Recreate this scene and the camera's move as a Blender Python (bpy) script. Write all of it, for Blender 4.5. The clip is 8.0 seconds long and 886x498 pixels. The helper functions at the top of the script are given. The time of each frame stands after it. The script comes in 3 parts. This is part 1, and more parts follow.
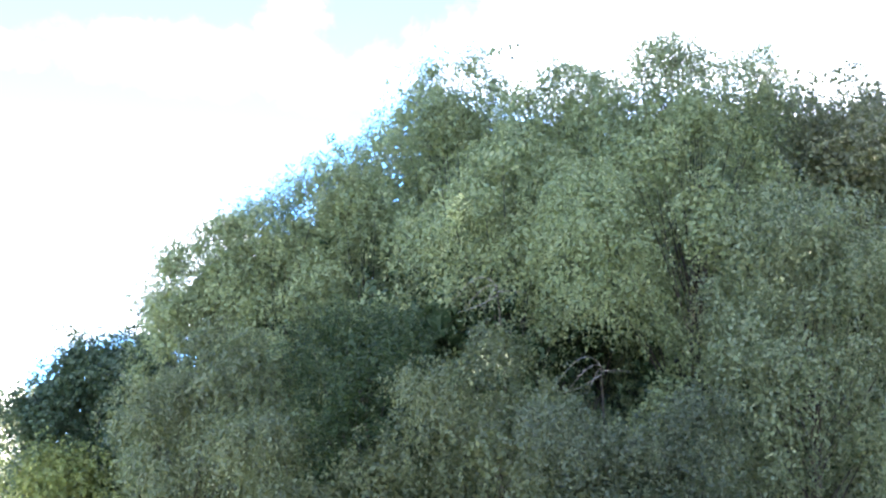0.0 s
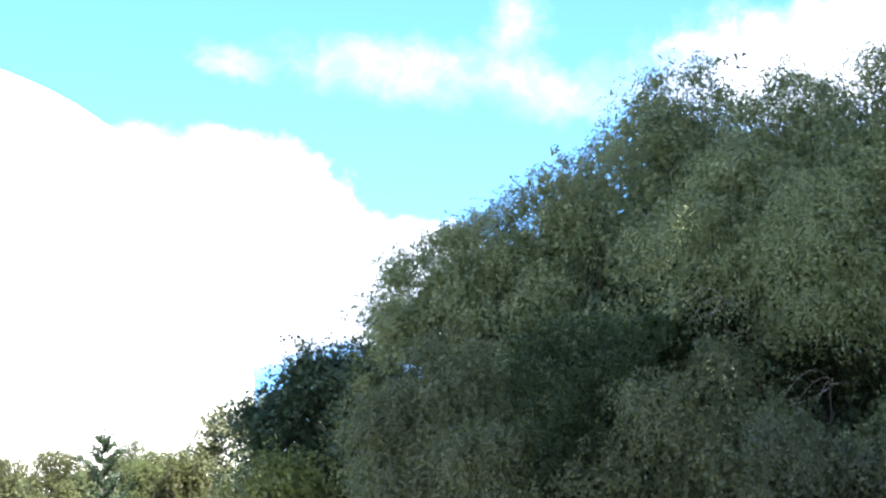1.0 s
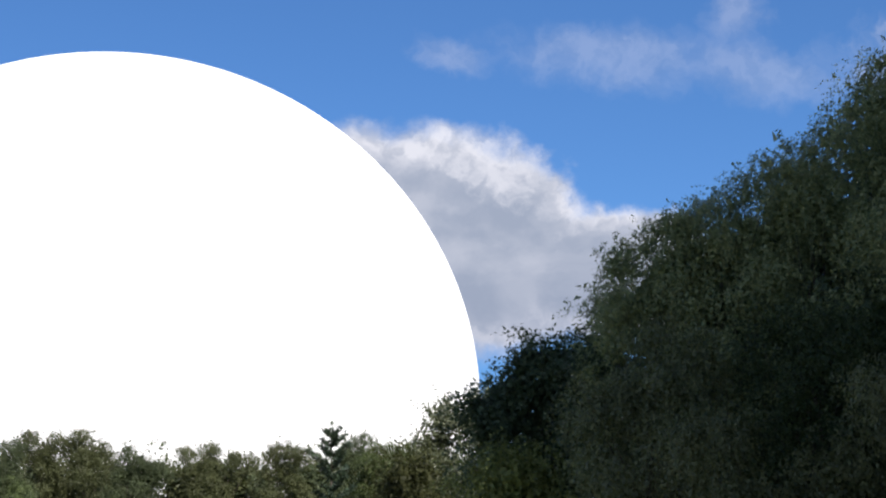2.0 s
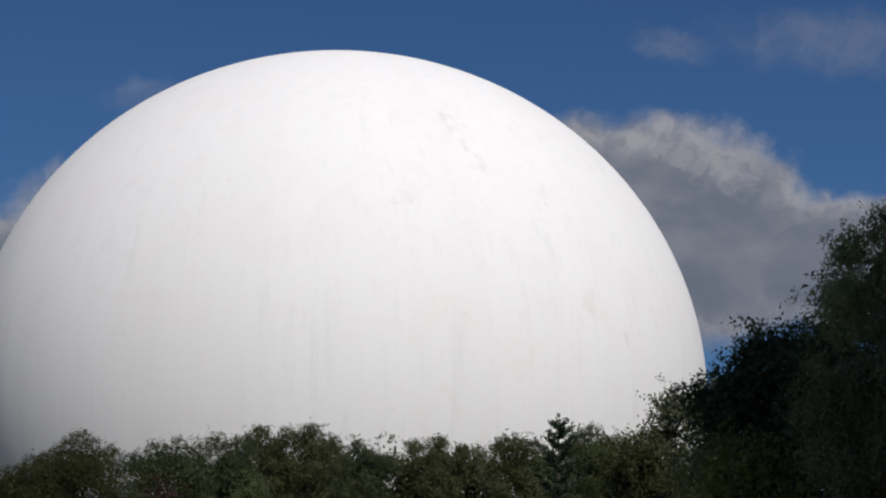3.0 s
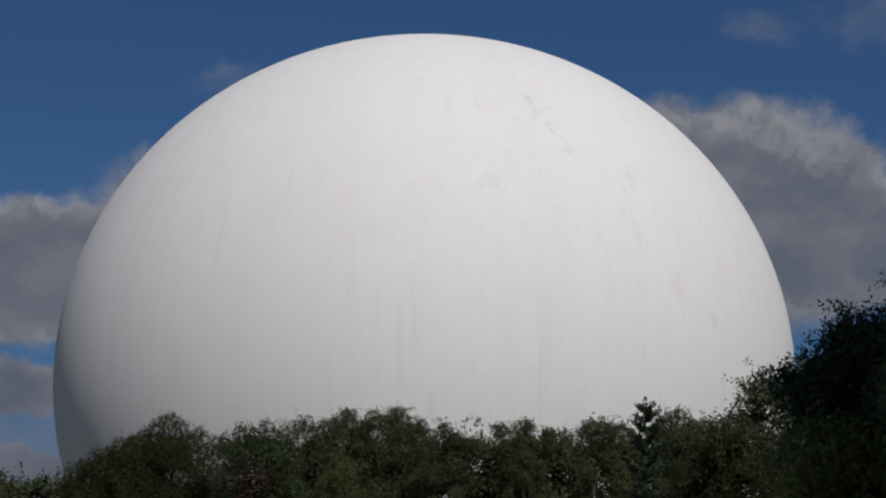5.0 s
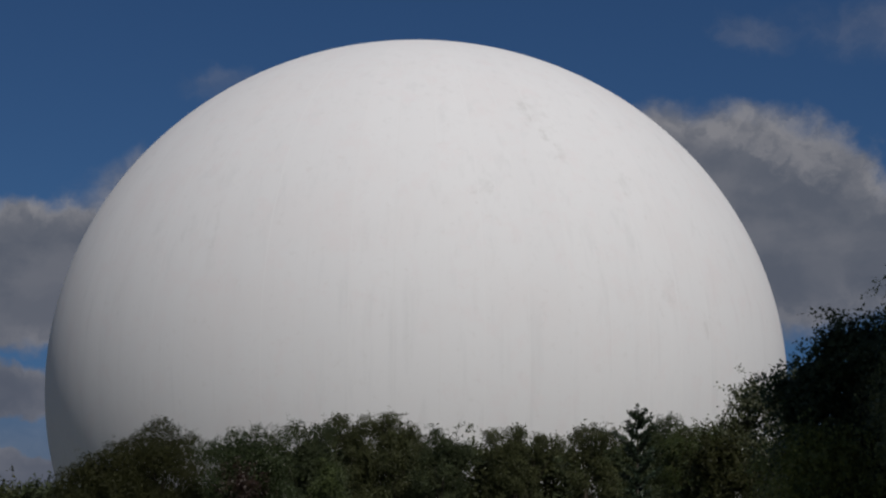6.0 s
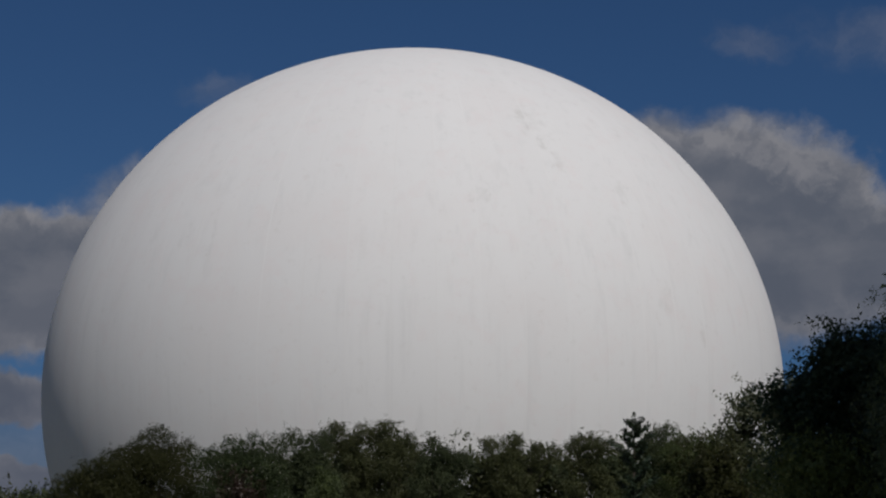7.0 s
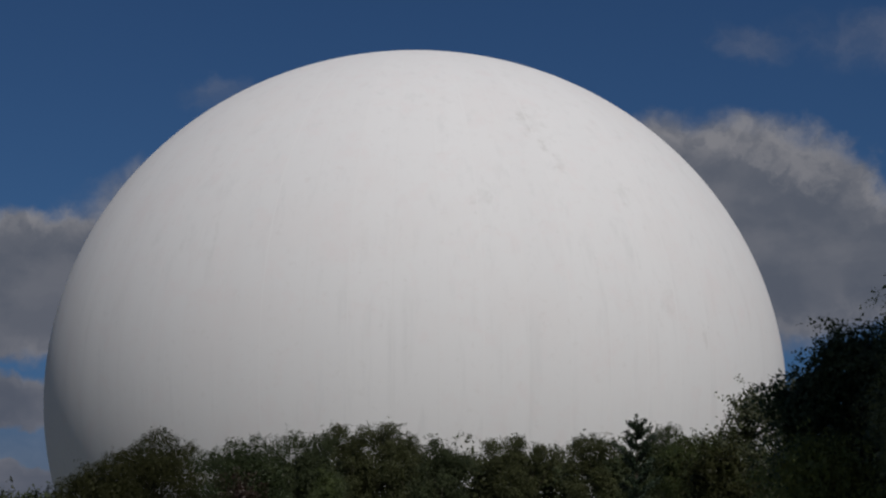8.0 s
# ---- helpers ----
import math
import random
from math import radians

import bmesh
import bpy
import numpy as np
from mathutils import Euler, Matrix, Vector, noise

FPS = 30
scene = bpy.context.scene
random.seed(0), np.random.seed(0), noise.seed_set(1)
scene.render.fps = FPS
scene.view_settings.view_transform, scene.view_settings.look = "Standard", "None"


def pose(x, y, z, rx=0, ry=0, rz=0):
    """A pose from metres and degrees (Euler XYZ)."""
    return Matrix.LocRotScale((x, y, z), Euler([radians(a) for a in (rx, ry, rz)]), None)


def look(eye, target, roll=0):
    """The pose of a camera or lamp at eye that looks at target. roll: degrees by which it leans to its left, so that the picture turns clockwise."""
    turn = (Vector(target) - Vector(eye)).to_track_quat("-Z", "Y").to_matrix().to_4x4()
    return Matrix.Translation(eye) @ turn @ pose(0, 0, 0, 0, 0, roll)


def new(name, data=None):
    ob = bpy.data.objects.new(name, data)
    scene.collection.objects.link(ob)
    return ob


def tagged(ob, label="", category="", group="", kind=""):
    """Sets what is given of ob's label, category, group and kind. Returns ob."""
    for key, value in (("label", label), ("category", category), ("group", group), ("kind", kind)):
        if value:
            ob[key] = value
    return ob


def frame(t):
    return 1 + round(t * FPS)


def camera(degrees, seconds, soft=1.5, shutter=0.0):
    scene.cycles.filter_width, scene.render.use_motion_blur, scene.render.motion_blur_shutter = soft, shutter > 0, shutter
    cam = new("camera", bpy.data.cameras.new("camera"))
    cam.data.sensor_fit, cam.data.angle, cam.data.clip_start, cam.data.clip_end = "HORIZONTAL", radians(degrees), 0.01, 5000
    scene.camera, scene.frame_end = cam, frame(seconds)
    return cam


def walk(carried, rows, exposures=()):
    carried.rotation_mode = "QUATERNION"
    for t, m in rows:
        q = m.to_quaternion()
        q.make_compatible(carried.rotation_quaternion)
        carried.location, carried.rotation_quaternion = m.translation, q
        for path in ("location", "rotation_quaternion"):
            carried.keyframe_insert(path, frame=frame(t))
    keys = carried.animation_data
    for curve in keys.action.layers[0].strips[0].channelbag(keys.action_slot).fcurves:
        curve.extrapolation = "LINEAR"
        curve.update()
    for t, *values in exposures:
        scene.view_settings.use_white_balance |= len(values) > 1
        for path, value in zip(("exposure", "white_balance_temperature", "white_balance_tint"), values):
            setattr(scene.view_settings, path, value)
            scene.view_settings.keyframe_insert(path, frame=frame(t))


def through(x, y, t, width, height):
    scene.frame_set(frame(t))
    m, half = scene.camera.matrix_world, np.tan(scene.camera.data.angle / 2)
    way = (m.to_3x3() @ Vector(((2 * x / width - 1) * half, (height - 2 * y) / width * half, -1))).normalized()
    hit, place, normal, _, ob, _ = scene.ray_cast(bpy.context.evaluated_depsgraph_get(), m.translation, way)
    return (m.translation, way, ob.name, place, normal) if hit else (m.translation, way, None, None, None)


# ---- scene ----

# ---- camera: a hand-held pan from the trees to the radome, standing in one spot ----
EYE = 1.6
cam = camera(24.0, 8.0, soft=2.25)
PATH = [
    (0.0, 99.777, 1.595, -21.262),
    (0.2, 99.881, 1.513, -20.152),
    (0.5, 100.047, 1.109, -18.107),
    (0.8, 100.143, 0.835, -16.446),
    (1.0, 100.201, 0.580, -15.186),
    (1.2, 100.191, 0.546, -13.978),
    (1.5, 100.148, 0.856, -11.926),
    (1.7, 100.098, 0.776, -10.749),
    (2.8, 99.905, 0.648, -3.997),
    (3.0, 99.878, 0.597, -2.759),
    (3.5, 99.740, 0.456, 0.078),
    (3.8, 99.667, 0.311, 0.755),
    (4.0, 99.571, 0.282, 0.373),
    (4.2, 99.525, 0.336, 0.109),
    (4.5, 99.451, 0.446, -0.463),
    (4.7, 99.432, 0.406, -0.425),
    (5.8, 99.553, 0.069, -0.600),
    (6.0, 99.602, 0.070, -0.647),
    (6.5, 99.733, 0.019, -0.703),
    (7.0, 99.823, -0.073, -0.751),
    (7.5, 99.839, -0.181, -0.815),
    (7.8, 99.830, -0.061, -0.731),
    (8.0, 99.885, 0.106, -0.671),
]
EXPOSURES = [(0.0, 4.98), (0.5, 4.56), (1.0, 3.80), (1.5, 2.73), (1.7, 2.35), (2.8, 0.37), (3.0, 0.29), (3.5, 0.21), (4.5, 0.0), (6.0, -0.26), (8.0, -0.33)]
walk(cam, [(t, pose(0, 0, EYE, rx, ry, rz)) for t, rx, ry, rz in PATH], EXPOSURES)

# ---- light: afternoon sun behind and to the right of the camera, broken cloud ----
SUN_TO = Vector((0.265, -0.65, 0.71)).normalized()
sun = new("sun", bpy.data.lights.new("sun", "SUN"))
sun.data.energy, sun.data.angle, sun.data.color = 3.3, radians(0.53), (1.0, 0.955, 0.915)
sun.matrix_world = look(SUN_TO * 400, (0, 0, 0))


class Nodes:
    """Short hand for a node tree."""

    def __init__(self, tree):
        self.tree = tree
        tree.nodes.clear()

    def add(self, kind, **sets):
        n = self.tree.nodes.new(kind)
        for k, v in sets.items():
            setattr(n, k, v)
        return n

    def put(self, socket, v):
        if isinstance(v, bpy.types.NodeSocket):
            self.tree.links.new(v, socket)
        elif v is not None:
            socket.default_value = v

    def math(self, op, a, b=None, c=None, clamp=False):
        n = self.add("ShaderNodeMath", operation=op, use_clamp=clamp)
        for i, v in enumerate((a, b, c)):
            self.put(n.inputs[i], v)
        return n.outputs[0]

    def vmath(self, op, a, b=None):
        n = self.add("ShaderNodeVectorMath", operation=op)
        self.put(n.inputs[0], a)
        self.put(n.inputs[1], b)
        return n.outputs["Value"] if op in ("LENGTH", "DOT_PRODUCT") else n.outputs[0]

    def noise(self, vector, scale, detail=4, rough=0.55, distortion=0.0):
        n = self.add("ShaderNodeTexNoise")
        self.put(n.inputs["Vector"], vector)
        n.inputs["Scale"].default_value = scale
        n.inputs["Detail"].default_value = detail
        n.inputs["Roughness"].default_value = rough
        n.inputs["Distortion"].default_value = distortion
        return n.outputs["Fac"]

    def remap(self, v, a, b, c=0.0, d=1.0, smooth=True):
        n = self.add("ShaderNodeMapRange", interpolation_type="SMOOTHSTEP" if smooth else "LINEAR")
        for i, q in enumerate((v, a, b, c, d)):
            self.put(n.inputs[i], q)
        return n.outputs[0]

    def mix(self, fac, a, b, blend="MIX"):
        n = self.add("ShaderNodeMix", data_type="RGBA", blend_type=blend)
        self.put(n.inputs[0], fac)
        self.put(n.inputs[6], (*a, 1) if isinstance(a, tuple) else a)
        self.put(n.inputs[7], (*b, 1) if isinstance(b, tuple) else b)
        return n.outputs[2]


def make_sky():
    world = bpy.data.worlds.new("sky")
    scene.world = world
    world.use_nodes = True
    g = Nodes(world.node_tree)
    sky = g.add("ShaderNodeTexSky", sky_type="NISHITA", sun_disc=False)
    sky.sun_elevation = math.asin(SUN_TO.z)
    sky.sun_rotation = math.atan2(SUN_TO.x, SUN_TO.y)
    sky.altitude, sky.air_density, sky.dust_density, sky.ozone_density = 300, 0.9, 0.1, 2.2
    blue = g.mix(1.0, sky.outputs[0], (0.0160, 0.0258, 0.0378), "MULTIPLY")
    # bearing to the right of north and height, in degrees
    way = g.add("ShaderNodeTexCoord").outputs["Generated"]
    sep = g.add("ShaderNodeSeparateXYZ")
    g.put(sep.inputs[0], way)
    az = g.math("MULTIPLY", g.math("ARCTAN2", sep.outputs[0], sep.outputs[1]), 180 / math.pi)
    el = g.math("MULTIPLY", g.math("ARCSINE", sep.outputs[2]), 180 / math.pi)
    com = g.add("ShaderNodeCombineXYZ")
    g.put(com.inputs[0], az)
    g.put(com.inputs[1], el)
    flat = com.outputs[0]
    warp = g.add("ShaderNodeTexNoise")
    g.put(warp.inputs["Vector"], flat)
    warp.inputs["Scale"].default_value, warp.inputs["Detail"].default_value = 0.8, 5
    warp.inputs["Roughness"].default_value = 0.6
    shift = g.vmath("MULTIPLY", g.vmath("SUBTRACT", warp.outputs["Color"], (0.5, 0.5, 0.5)), (1.9, 1.3, 0))
    bent = g.vmath("ADD", flat, shift)

    def blob(u, v, a, b, lean=0.0):
        """1 in the middle of an oval cloud, 0 at its edge."""
        m = g.add("ShaderNodeMapping", vector_type="TEXTURE")
        g.put(m.inputs["Vector"], bent)
        m.inputs["Location"].default_value = (u, v, 0)
        m.inputs["Rotation"].default_value = (0, 0, radians(lean))
        m.inputs["Scale"].default_value = (a, b, 1)
        return g.math("SUBTRACT", 1.0, g.vmath("LENGTH", m.outputs[0]))

    def union(*fields):
        out = fields[0]
        for f in fields[1:]:
            out = g.math("SMOOTH_MAX", out, f, 0.15)
        return out

    puff = g.noise(flat, 0.42, 6, 0.55, 0.2)
    fine = g.noise(bent, 1.1, 5, 0.55)
    # the big bank of cumulus behind the radome
    bank = union(blob(-10.8, 8.75, 6.0, 2.05), blob(-1.0, 9.8, 9.0, 3.4), blob(7.0, 10.2, 6.0, 3.45), blob(10.3, 10.0, 3.0, 3.1, -20), blob(13.6, 9.2, 3.6, 2.0))
    low = union(blob(-13.0, 5.6, 4.5, 1.05), blob(-12.0, 3.3, 6.0, 0.8), blob(16.0, 4.5, 5.0, 1.5))
    # thin streaks higher up
    streak = union(blob(14.0, 15.2, 3.9, 1.0, -5), blob(18.0, 14.6, 3.2, 0.9, -12), blob(17.5, 16.4, 1.1, 1.6), blob(9.5, 15.3, 1.2, 0.6, -12),
                   blob(6.4, 17.6, 1.5, 0.4), blob(-5.6, 14.1, 1.2, 0.55, 12))
    right = union(blob(27.5, 15.0, 7.5, 2.1, 4), blob(33.0, 13.0, 7.0, 3.2))
    body = g.math("ADD", union(bank, low), g.math("MULTIPLY", g.math("SUBTRACT", puff, 0.5), 0.30))
    solid = g.remap(body, -0.06, 0.20)
    thin = g.remap(g.math("ADD", streak, g.math("MULTIPLY", g.math("SUBTRACT", fine, 0.5), 0.6)), -0.12, 0.80, 0, 0.21)
    veil = g.remap(g.math("ADD", right, g.math("MULTIPLY", g.math("SUBTRACT", fine, 0.5), 0.5)), -0.1, 0.6, 0, 0.75)
    # fair-weather cloud over the rest of the sky
    rest = g.math("MULTIPLY", g.remap(g.noise(way, 2.6, 6, 0.6), 0.50, 0.66), g.remap(el, 19.0, 26.0))
    behind = g.math("MULTIPLY", g.remap(g.noise(way, 3.2, 6, 0.6), 0.46, 0.62), g.remap(g.math("ABSOLUTE", az), 40, 55))
    cover = g.math("MAXIMUM", g.math("MAXIMUM", g.math("MAXIMUM", solid, veil), thin), g.math("MAXIMUM", rest, behind), clamp=True)
    # grey haze towards the horizon
    cover = g.math("MAXIMUM", cover, g.remap(el, 6.8, 3.6, 0.0, 0.55))
    # sunlit upper edges, grey bodies and undersides
    rim = g.math("MULTIPLY", g.remap(body, 0.08, 0.50, 1, 0), g.remap(el, 3.0, 12.5, 0.30, 1.0))
    billow = g.noise(bent, 2.4, 5, 0.6)
    swell = g.remap(g.math("ADD", g.math("MULTIPLY", fine, 0.6), g.math("MULTIPLY", billow, 0.4)), 0.40, 0.62)
    tone = g.math("ADD", g.math("MULTIPLY", rim, g.math("ADD", 0.3, g.math("MULTIPLY", swell, 0.75))), g.math("MULTIPLY", g.remap(puff, 0.42, 0.62), 0.22), clamp=True)
    tone = g.math("ADD", tone, g.remap(el, 8.0, 5.5, 0.0, 0.06), clamp=True)
    # a sunlit ridge running down across the bank, and flat grey layers under it
    ridge = union(blob(8.4, 12.75, 1.7, 0.42, -22), blob(10.5, 12.2, 1.8, 0.80, -32), blob(11.6, 12.4, 1.2, 0.7, -20))
    ridge = g.remap(g.math("ADD", ridge, g.math("MULTIPLY", g.math("SUBTRACT", billow, 0.5), 1.5)), -0.15, 0.95, 0, 0.72)
    layer = g.remap(g.noise(g.vmath("MULTIPLY", bent, (0.16, 0.9, 1)), 1.0, 4, 0.5), 0.40, 0.62, 0, 0.14)
    tone = g.math("ADD", g.math("MAXIMUM", g.math("MULTIPLY", tone, 0.85), ridge), layer, clamp=True)
    cloud = g.mix(tone, (0.110, 0.126, 0.164), (0.268, 0.268, 0.292))
    bg = g.add("ShaderNodeBackground")
    deep = g.remap(el, 11.0, 3.0, 0.0, 1.0)
    g.put(bg.inputs["Color"], g.mix(deep, g.mix(cover, blue, cloud), g.mix(cover, g.mix(1.0, blue, (0.66, 0.70, 0.80), "MULTIPLY"), g.mix(1.0, cloud, (0.80, 0.82, 0.88), "MULTIPLY"))))
    out = g.add("ShaderNodeOutputWorld")
    g.tree.links.new(bg.outputs[0], out.inputs[0])


make_sky()


# ---- materials ----
def material(name):
    m = bpy.data.materials.new(name)
    m.use_nodes = True
    return m, Nodes(m.node_tree)


def surface(g, color, rough=0.7, bump=None, bump_strength=0.3, bump_distance=0.02, specular=0.5):
    b = g.add("ShaderNodeBsdfPrincipled")
    g.put(b.inputs["Base Color"], color)
    g.put(b.inputs["Roughness"], rough)
    g.put(b.inputs["Specular IOR Level"], specular)
    if bump is not None:
        n = g.add("ShaderNodeBump")
        n.inputs["Strength"].default_value, n.inputs["Distance"].default_value = bump_strength, bump_distance
        g.put(n.inputs["Height"], bump)
        g.put(b.inputs["Normal"], n.outputs[0])
    return b.outputs[0]


def finish(g, shader):
    g.tree.links.new(shader, g.add("ShaderNodeOutputMaterial").inputs[0])


def leaf_material(name, dark, mid, light, through=0.22, odd=None, gloss=0.32):
    """Foliage: each leaf its own green, clumps drifting slowly in hue."""
    m, g = material(name)
    pick = g.add("ShaderNodeNewGeometry").outputs["Random Per Island"]
    place = g.add("ShaderNodeTexCoord").outputs["Object"]
    drift = g.noise(place, 0.9, 3)
    c = g.mix(pick, dark, mid)
    c = g.mix(g.remap(g.math("ADD", g.math("MULTIPLY", pick, 0.5), drift), 0.55, 1.15), c, light)
    if odd:
        c = g.mix(g.remap(g.math("FRACT", g.math("MULTIPLY", pick, 37.0)), 0.975, 0.98), c, odd)
    s = surface(g, c, 0.46, specular=gloss)
    t = g.add("ShaderNodeBsdfTranslucent")
    g.put(t.inputs[0], g.mix(0.35, c, (0.16, 0.20, 0.05)))
    mx = g.add("ShaderNodeMixShader")
    mx.inputs[0].default_value = through
    g.tree.links.new(s, mx.inputs[1])
    g.tree.links.new(t.outputs[0], mx.inputs[2])
    finish(g, mx.outputs[0])
    return m


def bark_material(name, dark, light):
    m, g = material(name)
    place = g.add("ShaderNodeTexCoord").outputs["Object"]
    long = g.vmath("MULTIPLY", place, (6, 6, 1.2))
    a = g.noise(long, 3.0, 6, 0.65)
    b = g.noise(place, 1.3, 3)
    c = g.mix(g.remap(g.math("ADD", g.math("MULTIPLY", a, 0.7), g.math("MULTIPLY", b, 0.3)), 0.38, 0.62), dark, light)
    finish(g, surface(g, c, 0.85, a, 0.6, 0.02, 0.2))
    return m


# light from above put into the colour: birches paler, low willow bushes darker
birch_leaf_lit = leaf_material("birch_leaf_lit", (0.140, 0.178, 0.078), (0.203, 0.245, 0.106), (0.300, 0.332, 0.152), 0.32, gloss=0.45)
willow_leaf_shaded = leaf_material("willow_leaf_shaded", (0.064, 0.082, 0.036), (0.096, 0.116, 0.050), (0.142, 0.160, 0.072), 0.32, gloss=0.45)
silver_leaf = leaf_material("silver_leaf", (0.096, 0.124, 0.058), (0.144, 0.176, 0.084), (0.225, 0.252, 0.130), 0.32, gloss=0.5)
# bush green darkened to carry the shade low in the stand
shaded_bush_leaf = leaf_material("shaded_bush_leaf", (0.038, 0.054, 0.027), (0.058, 0.076, 0.037), (0.094, 0.112, 0.058), 0.32, gloss=0.45)
oak_leaf = leaf_material("oak_leaf", (0.026, 0.050, 0.026), (0.044, 0.076, 0.038), (0.070, 0.102, 0.052), 0.25)
moss_leaf = leaf_material("moss_leaf", (0.026, 0.029, 0.012), (0.033, 0.036, 0.014), (0.044, 0.046, 0.018), 0.25, gloss=0.10)
yellow_leaf = leaf_material("yellow_leaf", (0.105, 0.130, 0.036), (0.155, 0.186, 0.050), (0.210, 0.236, 0.070))
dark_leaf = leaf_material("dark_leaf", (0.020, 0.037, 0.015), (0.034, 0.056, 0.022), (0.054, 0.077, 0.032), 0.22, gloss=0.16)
dull_leaf = leaf_material("dull_leaf", (0.096, 0.104, 0.052), (0.130, 0.138, 0.067), (0.168, 0.174, 0.088), 0.25)
olive_leaf = leaf_material("olive_leaf", (0.043, 0.050, 0.022), (0.055, 0.062, 0.027), (0.072, 0.078, 0.034), 0.25, gloss=0.14)
pale_leaf = leaf_material("pale_leaf", (0.060, 0.072, 0.038), (0.098, 0.110, 0.064), (0.150, 0.160, 0.102), 0.35)
hedge_leaf = leaf_material("hedge_leaf", (0.037, 0.049, 0.025), (0.049, 0.062, 0.031), (0.065, 0.079, 0.039), 0.25, gloss=0.12)
lime_leaf = leaf_material("lime_leaf", (0.045, 0.062, 0.023), (0.060, 0.080, 0.029), (0.080, 0.100, 0.038), 0.28, gloss=0.12)
rowan_leaf = leaf_material("rowan_leaf", (0.022, 0.034, 0.015), (0.033, 0.048, 0.020), (0.048, 0.063, 0.027), 0.25, (0.20, 0.20, 0.16), 0.14)
red_leaf = leaf_material("red_leaf", (0.022, 0.010, 0.009), (0.032, 0.014, 0.011), (0.036, 0.024, 0.015), 0.25)
conifer_leaf = leaf_material("conifer_leaf", (0.017, 0.032, 0.019), (0.029, 0.046, 0.026), (0.043, 0.062, 0.035), 0.1)
pale_bark = bark_material("pale_bark", (0.10, 0.085, 0.07), (0.36, 0.33, 0.29))
brown_bark = bark_material("brown_bark", (0.028, 0.023, 0.018), (0.085, 0.070, 0.055))


def grass_material():
    m, g = material("rough_grass")
    place = g.add("ShaderNodeTexCoord").outputs["Object"]
    big, small = g.noise(place, 0.05, 4), g.noise(place, 6.0, 6, 0.7)
    c = g.mix(small, (0.060, 0.066, 0.044), (0.108, 0.114, 0.080))
    c = g.mix(g.remap(big, 0.45, 0.65), c, (0.145, 0.138, 0.110))
    finish(g, surface(g, c, 0.9, small, 0.8, 0.05, 0.2))
    return m


def fabric_material():
    """Coated white polyester: run-off streaks, faint pink and grey blotches, a few scuffs."""
    m, g = material("white_coated_fabric")
    place = g.add("ShaderNodeNewGeometry").outputs["Position"]
    tone = g.add("ShaderNodeObjectInfo").outputs["Random"]
    runs = g.noise(g.vmath("MULTIPLY", place, (1.0, 1.0, 0.08)), 0.9, 6, 0.6)
    blotch = g.noise(place, 0.14, 4, 0.6)
    weave = g.noise(place, 1.6, 5, 0.62)
    c = g.mix(tone, (0.704, 0.705, 0.706), (0.719, 0.720, 0.720))
    c = g.mix(g.remap(runs, 0.50, 0.74, 0, 0.40), c, (0.606, 0.608, 0.608))
    c = g.mix(g.remap(blotch, 0.48, 0.66, 0, 0.40), c, (0.70, 0.682, 0.678))
    c = g.mix(g.remap(weave, 0.56, 0.76, 0, 0.22), c, (0.54, 0.52, 0.50))
    mottle = g.noise(place, 0.45, 5, 0.65)
    c = g.mix(g.remap(mottle, 0.50, 0.68, 0, 0.35), c, (0.70, 0.655, 0.655))
    # scuffs: middle, half-length along the run-off, width, depth of tone
    for x, y, z, a, b, lean, deep in SCUFFS:
        t = g.add("ShaderNodeMapping", vector_type="TEXTURE")
        g.put(t.inputs["Vector"], place)
        t.inputs["Location"].default_value = (x, y, z)
        t.inputs["Rotation"].default_value = (0, radians(lean), 0)
        t.inputs["Scale"].default_value = (b, 6.0, a)
        near = g.math("SUBTRACT", 1.0, g.vmath("LENGTH", t.outputs[0]))
        mask = g.remap(g.math("ADD", near, g.math("MULTIPLY", g.math("SUBTRACT", weave, 0.55), 2.4)), 0.15, 1.0, 0, deep)
        c = g.mix(mask, c, (0.48, 0.475, 0.46))
    finish(g, surface(g, c, 0.75, weave, 0.04, 0.05, 0.15))
    return m


SCUFFS = [(8.9, 158.6, 39.4, 4.2, 2.4, -24, 0.16), (8.3, 159.2, 39.6, 1.9, 0.9, -24, 0.34), (9.7, 157.4, 37.2, 1.6, 0.5, -24, 0.30), (11.0, 156.9, 35.6, 2.2, 0.7, -18, 0.25), (22.2, 159.2, 22.3, 1.5, 0.5, 0, 0.28),
          (4.8, 153.1, 32.2, 2.0, 1.2, 0, 0.25), (15.8, 158.3, 33.7, 2.4, 0.9, -25, 0.25), (-15.4, 156.0, 29.5, 4.6, 0.35, 8, 0.16), (19.0, 157.0, 25.0, 2.5, 1.2, 0, 0.18)]


def seam_material():
    m, g = material("seam_tape")
    place = g.add("ShaderNodeNewGeometry").outputs["Position"]
    n = g.noise(place, 0.25, 5)
    finish(g, surface(g, g.mix(g.math("ADD", g.math("MULTIPLY", n, 0.4), g.math("MULTIPLY", g.add("ShaderNodeObjectInfo").outputs["Random"], 0.6)), (0.680, 0.679, 0.677), (0.738, 0.737, 0.735)), 0.7, specular=0.15))
    return m


# ---- building blocks ----
def mesh_of(name, verts, faces, mat, smooth=True):
    me = bpy.data.meshes.new(name)
    me.from_pydata([tuple(v) for v in verts], [], faces)
    me.materials.append(mat)
    if smooth:
        me.polygons.foreach_set("use_smooth", [True] * len(me.polygons))
    me.update()
    return me


def child(name, me, parent, label=""):
    ob = new(name, me)
    ob.parent = parent
    return tagged(ob, label)


